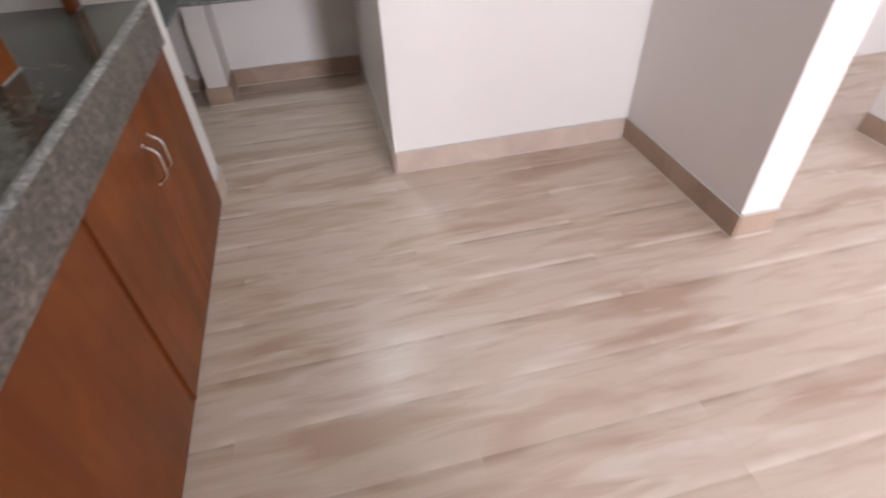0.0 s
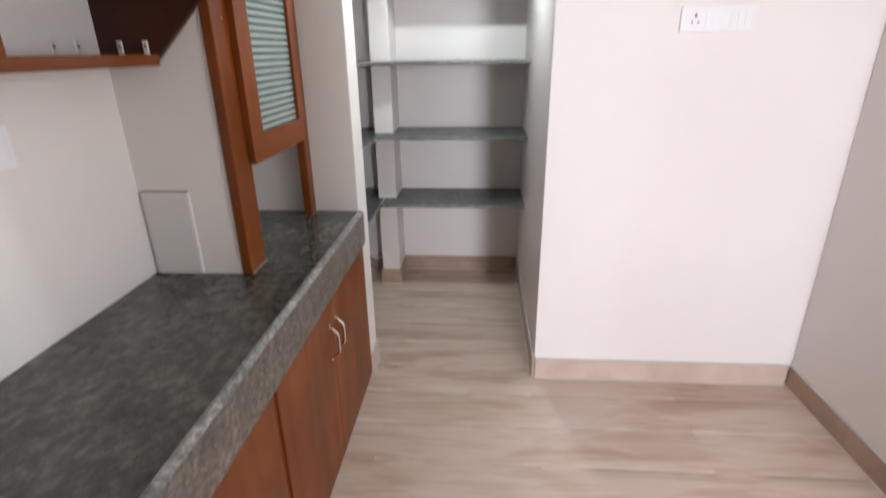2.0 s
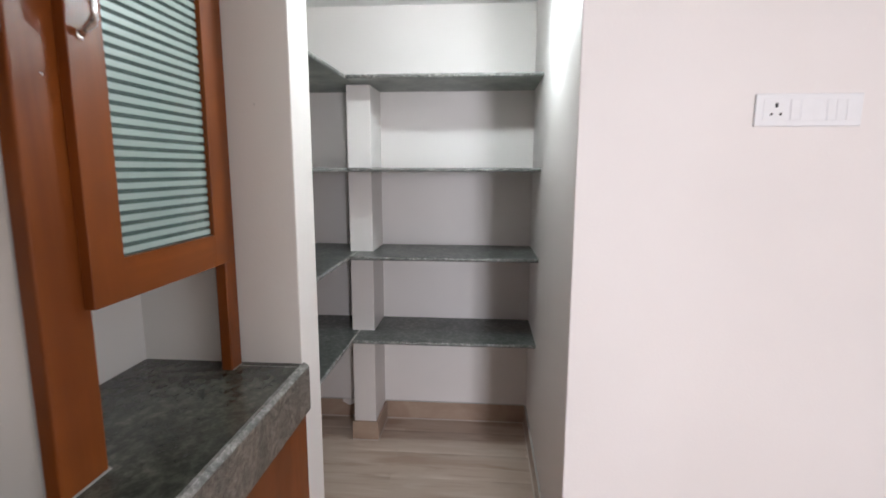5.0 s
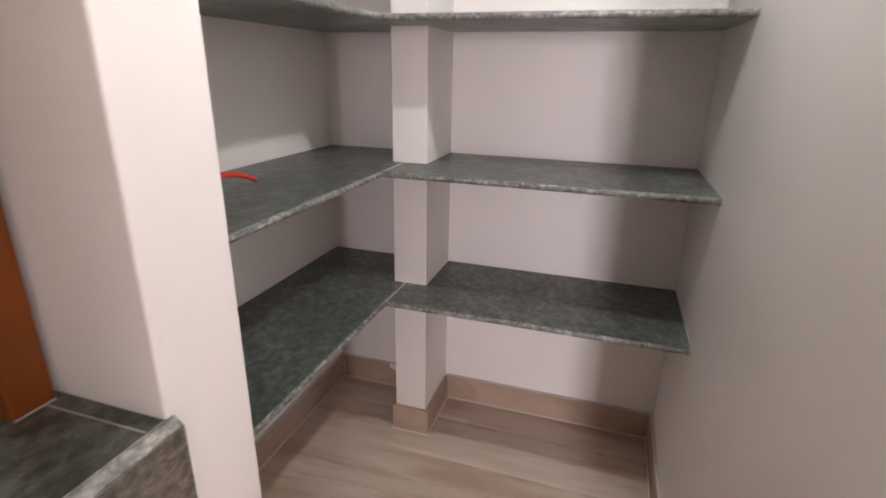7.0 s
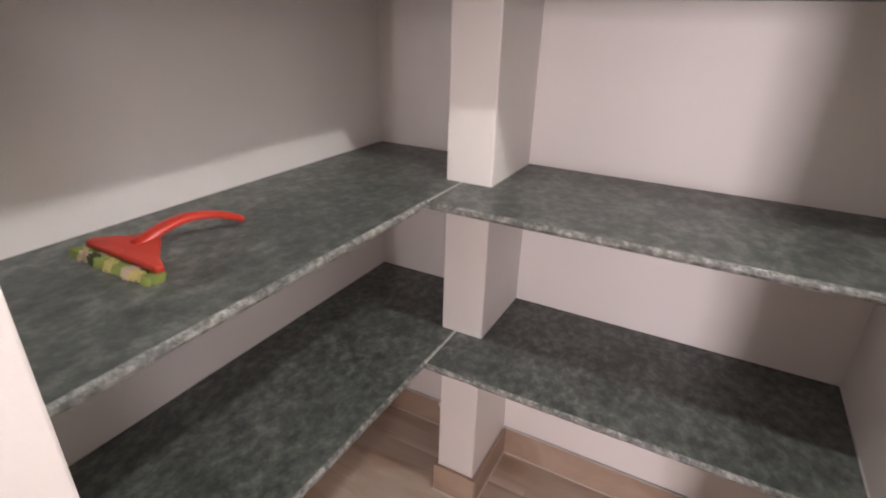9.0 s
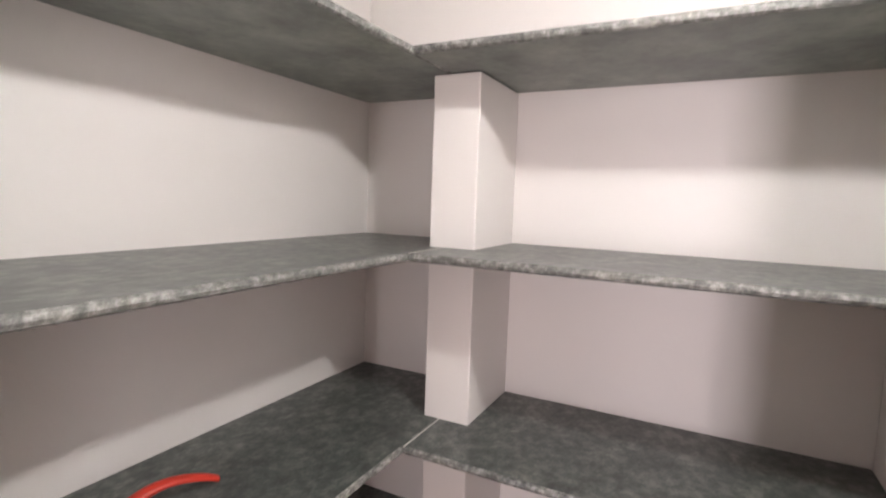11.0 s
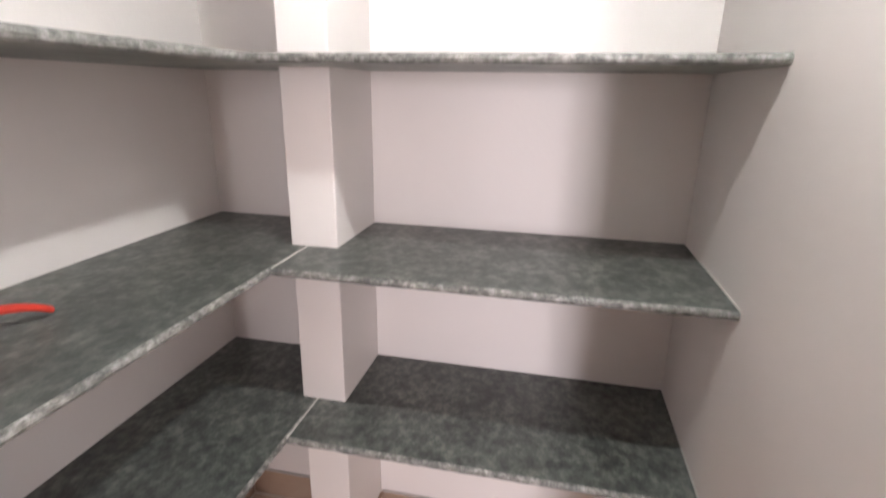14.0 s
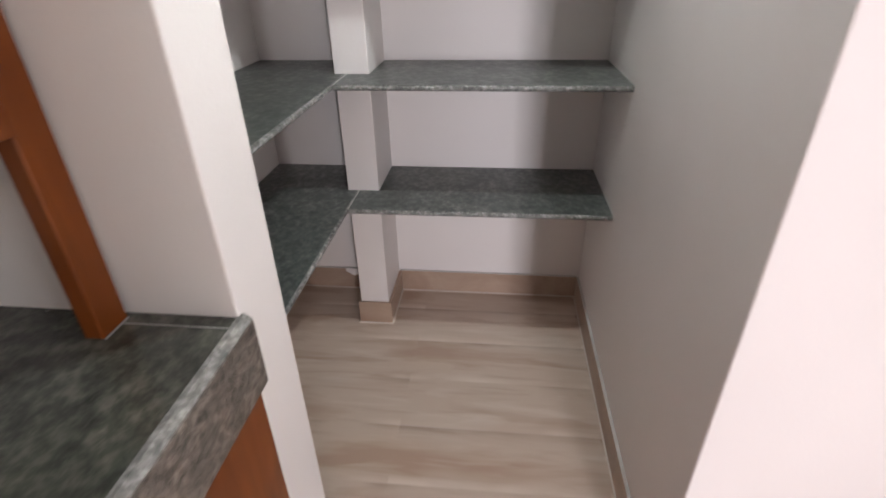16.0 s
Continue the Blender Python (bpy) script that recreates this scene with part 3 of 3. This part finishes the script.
part("front_lip", box(-0.816, -0.802, -0.40, 1.1465, 1.380, 1.407, 0.002), WOOD_H, rack)
part("divider", box(LX, -0.806, 0.684, 0.702, 1.3985, 1.5665), WOOD_DARK, rack)
part("divider_edge", box(-0.8055, -0.798, 0.682, 0.704, 1.4075, 1.5665, 0.002), WOOD, rack)


def clip_or_reflection(x, y, face):
    clip = thing("clip_or_reflection", "small bright metal bracket inside the rack, real and reflected pairs", "bracket", "rack clips", (x, y, 1.4))
    if face == "y":
        part("plate", box(x - 0.007, x + 0.007, y - 0.003, y, 1.3985, 1.439, 0.001), BRACKET, clip)
        part("screw", box(x - 0.003, x + 0.003, y - 0.0045, y - 0.0032, 1.423, 1.429, 0.001), HOLE, clip)
        part("foot", box(x - 0.007, x + 0.007, y - 0.018, y - 0.0032, 1.3985, 1.401), BRACKET, clip)
    else:
        part("plate", box(x, x + 0.003, y - 0.007, y + 0.007, 1.3985, 1.439, 0.001), BRACKET, clip)
        part("screw", box(x + 0.0032, x + 0.0045, y - 0.003, y + 0.003, 1.423, 1.429, 0.001), HOLE, clip)


clip_or_reflection(-0.899, 1.1475, "y")
clip_or_reflection(-0.832, 1.1475, "y")
# these two stand for the fainter reflections of the clips
clip_or_reflection(LX, 1.000, "x")
clip_or_reflection(LX, 1.075, "x")

STAIN = plain("brown_stain", (0.42, 0.34, 0.28), 0.7, grain=0.3)
# blank cover board on the nib wall and switch plate on the cream wall
cover = thing("cover_board", "flat cream-painted cover board standing on the counter", "panel", "", (-0.88, 1.162, CZ))
part("board", box(-0.945, -0.811, 1.157, 1.1655, CZ + 0.001, 1.048, 0.002), PATCH, cover)
part("edge_strip", box(-0.8108, -0.8065, 1.158, 1.1655, CZ + 0.001, 1.048, 0.001), WALL, cover, "pale paint rim")
part("top_edge", box(-0.944, -0.808, 1.1585, 1.1655, 1.0482, 1.0496), STAIN, cover, "brown-stained top edge")


def switch_plate(name, label, centre, width, height, face, modules):
    """A white modular plate. face: 'y' looks to -y, 'x' looks to +x. modules: (start, end, kind) along the width."""
    cx, cy, cz = centre
    ob = thing(name, label, "switch plate", "", centre)

    def lay(nm, a, b, c, d, e0, e1, mat, bev=0.0, parent=ob, text=""):
        if face == "y":
            return part(nm, box(cx + a, cx + b, cy - e1, cy - e0, cz + c, cz + d, bev), mat, parent, text)
        return part(nm, box(cx + e0, cx + e1, cy + a, cy + b, cz + c, cz + d, bev), mat, parent, text)

    w, h = width / 2, height / 2
    lay("frame", -w, w, -h, h, 0.0, 0.007, PLASTIC, 0.0025)
    for a, b, kind in modules:
        m = lay("module", -w + a + 0.0008, -w + b - 0.0008, -h + 0.014, h - 0.014, 0.0068, 0.0088 if kind == "switch" else 0.0080, PLASTIC, 0.001)
        if kind == "socket":
            mid = -w + 0.5 * (a + b)
            lay("pin_hole", mid - 0.0035, mid + 0.0035, 0.006, 0.017, 0.0076, 0.0084, HOLE, 0, m, "dark earth pin hole")
            lay("pin_hole", mid - 0.014, mid - 0.008, -0.013, -0.007, 0.0076, 0.0084, HOLE, 0, m, "dark pin hole")
            lay("pin_hole", mid + 0.008, mid + 0.014, -0.013, -0.007, 0.0076, 0.0084, HOLE, 0, m, "dark pin hole")
    return ob


switch_plate("wall_socket", "white plastic wall plate with three-pin socket and switches", (0.818, FY, 1.4925), 0.254, 0.080, "y",
             ((0.018, 0.082, "socket"), (0.083, 0.106, "switch"), (0.107, 0.168, "blank"), (0.169, 0.190, "switch"), (0.191, 0.213, "switch"), (0.214, 0.234, "switch")))
switch_plate("wall_switch", "white plastic plate with socket and switch on cream wall", (LX, 0.735, 1.237), 0.165, 0.092, "x",
             ((0.036, 0.085, "socket"), (0.086, 0.118, "switch"), (0.119, 0.150, "blank")))

# ---- bulb on the pantry wall ----
light = thing("wall_lamp", "bare lit bulb in angled white holder on pantry wall", "lamp", "", (0.258, 2.262, 2.00))
axis_a, axis_d = Vector((0.238, 2.261, 2.0215)), Vector((-0.72, -0.19, -0.66)).normalized()
turn = axis_d.to_track_quat("Z", "Y").to_matrix().to_4x4()
bm = lathe([(0.0, 0), (0.036, 0.0), (0.036, 0.008), (0.030, 0.014), (0.0, 0.0145)], 28)
bmesh.ops.transform(bm, matrix=Matrix.Translation((0.258, 2.262, 2.025)) @ Euler((0, radians(-90), 0)).to_matrix().to_4x4(), verts=bm.verts)
part("wall_rose", bm, PLASTIC, light, "", True)
bm = lathe([(0.012, 0.0), (0.014, 0.03), (0.020, 0.034), (0.021, 0.064), (0.017, 0.066)], 24)
bmesh.ops.transform(bm, matrix=Matrix.Translation(axis_a) @ turn, verts=bm.verts)
part("holder", bm, PLASTIC, light, "", True)
bm = lathe([(0.013, 0.064), (0.015, 0.080), (0.023, 0.102), (0.0265, 0.112), (0.0275, 0.1225)], 28)
bmesh.ops.transform(bm, matrix=Matrix.Translation(axis_a) @ turn, verts=bm.verts)
part("bulb_neck", bm, PLASTIC, light, "", True)
bm = lathe([(0.027, 0.1226), (0.0262, 0.128), (0.0232, 0.136), (0.0170, 0.143), (0.009, 0.147), (0.0, 0.148)], 28)
bmesh.ops.transform(bm, matrix=Matrix.Translation(axis_a) @ turn, verts=bm.verts)
part("bulb", bm, GLOW, light, "lit white bulb", True)
bm = tube([(0.253, 2.262, 2.025), (0.246, 2.262, 2.025), tuple(axis_a + 0.006 * axis_d)], 0.013, 14)
part("elbow", bm, PLASTIC, light, "", True)
# added run to the ceiling, where the dark smudge reads as the holder's shadow
part("added_cable", tube([(0.253, 2.262, 2.055), (0.252, 2.260, 2.08), (0.253, 2.264, TOP - 0.001)], 0.004, 8), ADDED_CABLE, light)

# ---- brush on the shelf ----
BZ = 0.959
brush = thing("hand_brush", "red plastic hand brush with green and straw bristles on shelf", "brush", "", (-0.80, 2.20, BZ))
outline = [(-0.872, 2.184), (-0.708, 2.180), (-0.703, 2.191), (-0.735, 2.206), (-0.762, 2.226), (-0.785, 2.244), (-0.815, 2.244), (-0.835, 2.226), (-0.858, 2.212), (-0.878, 2.199)]
bm = prism(outline, BZ + 0.012, BZ + 0.022, "z", 0.003)
for v in bm.verts:
    v.co.z += 0.10 * max(0.0, v.co.y - 2.20)
part("head", bm, RED, brush)
HANDLE = [(-0.800, 2.212, 0.977), (-0.797, 2.245, 0.990), (-0.795, 2.277, 0.997), (-0.790, 2.303, 0.998), (-0.781, 2.330, 0.994), (-0.774, 2.358, 0.985), (-0.771, 2.380, 0.972)]
path, rad = [], []
for i in range(19):
    s = i / 18 * (len(HANDLE) - 1)
    k = min(int(s), len(HANDLE) - 2)
    path.append(Vector(HANDLE[k]).lerp(Vector(HANDLE[k + 1]), s - k))
    rad.append((0.012 - 0.004 * i / 18, 0.007 - 0.002 * i / 18))
for k in range(3):
    path = [path[0]] + [(path[i - 1] + path[i] * 2 + path[i + 1]) / 4 for i in range(1, len(path) - 1)] + [path[-1]]
part("handle", tube(path, rad, 12), RED, brush, "", True)
rng = random.Random(4)
TUFTS = (BRISTLE_G, BRISTLE_P, BRISTLE_D, BRISTLE_G, BRISTLE_Y, BRISTLE_G, BRISTLE_P, BRISTLE_Y, BRISTLE_G)
for row in range(2):
    for i in range(9):
        cx = -0.876 + 0.0200 * i + 0.005 * row
        bm = bmesh.new()
        for k in range(46):
            x, y = cx + rng.uniform(-0.0092, 0.0092), 2.174 + 0.012 * row + rng.uniform(-0.006, 0.006)
            tip = Vector((x + rng.uniform(-0.003, 0.003), y - 0.004 + rng.uniform(-0.003, 0.003), BZ + 0.0005))
            root = Vector((x, y, BZ + 0.0115 + rng.uniform(-0.002, 0.0008)))
            a, b = Vector((0.0017, 0, 0)), Vector((0, 0.0016, 0.0003))
            ring0 = [bm.verts.new(root + q) for q in (a, b, -a, -b)]
            ring1 = [bm.verts.new(tip + 0.9 * q) for q in (a, b, -a, -b)]
            for q in range(4):
                bm.faces.new((ring0[q], ring0[(q + 1) % 4], ring1[(q + 1) % 4], ring1[q]))
            bm.faces.new(ring0)
        part("bristle_tuft", bm, TUFTS[(i + 4 * row) % 9 if row else i], brush)

# ---- floor: a bed of grout with tiles laid in a grid ----
floor = structure("floor", box(-1.06, 3.7, -3.3, 3.1, -0.08, -0.0006), BED, "beige wood-look floor tiles with faint joints", "floor")
TS, TX, TY = 0.61, 0.235, 0.877
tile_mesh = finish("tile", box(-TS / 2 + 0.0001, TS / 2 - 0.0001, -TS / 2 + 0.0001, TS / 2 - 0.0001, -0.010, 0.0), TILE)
for i in range(-3, 6):
    for j in range(-8, 5):
        x, y = TX + (i + 0.5) * TS, TY + (j + 0.5) * TS
        if -1.3 < x < 3.9 and -3.5 < y < 3.4:
            o = new("tile", tile_mesh)
            o.location = (x, y, 0)
            o.parent = floor
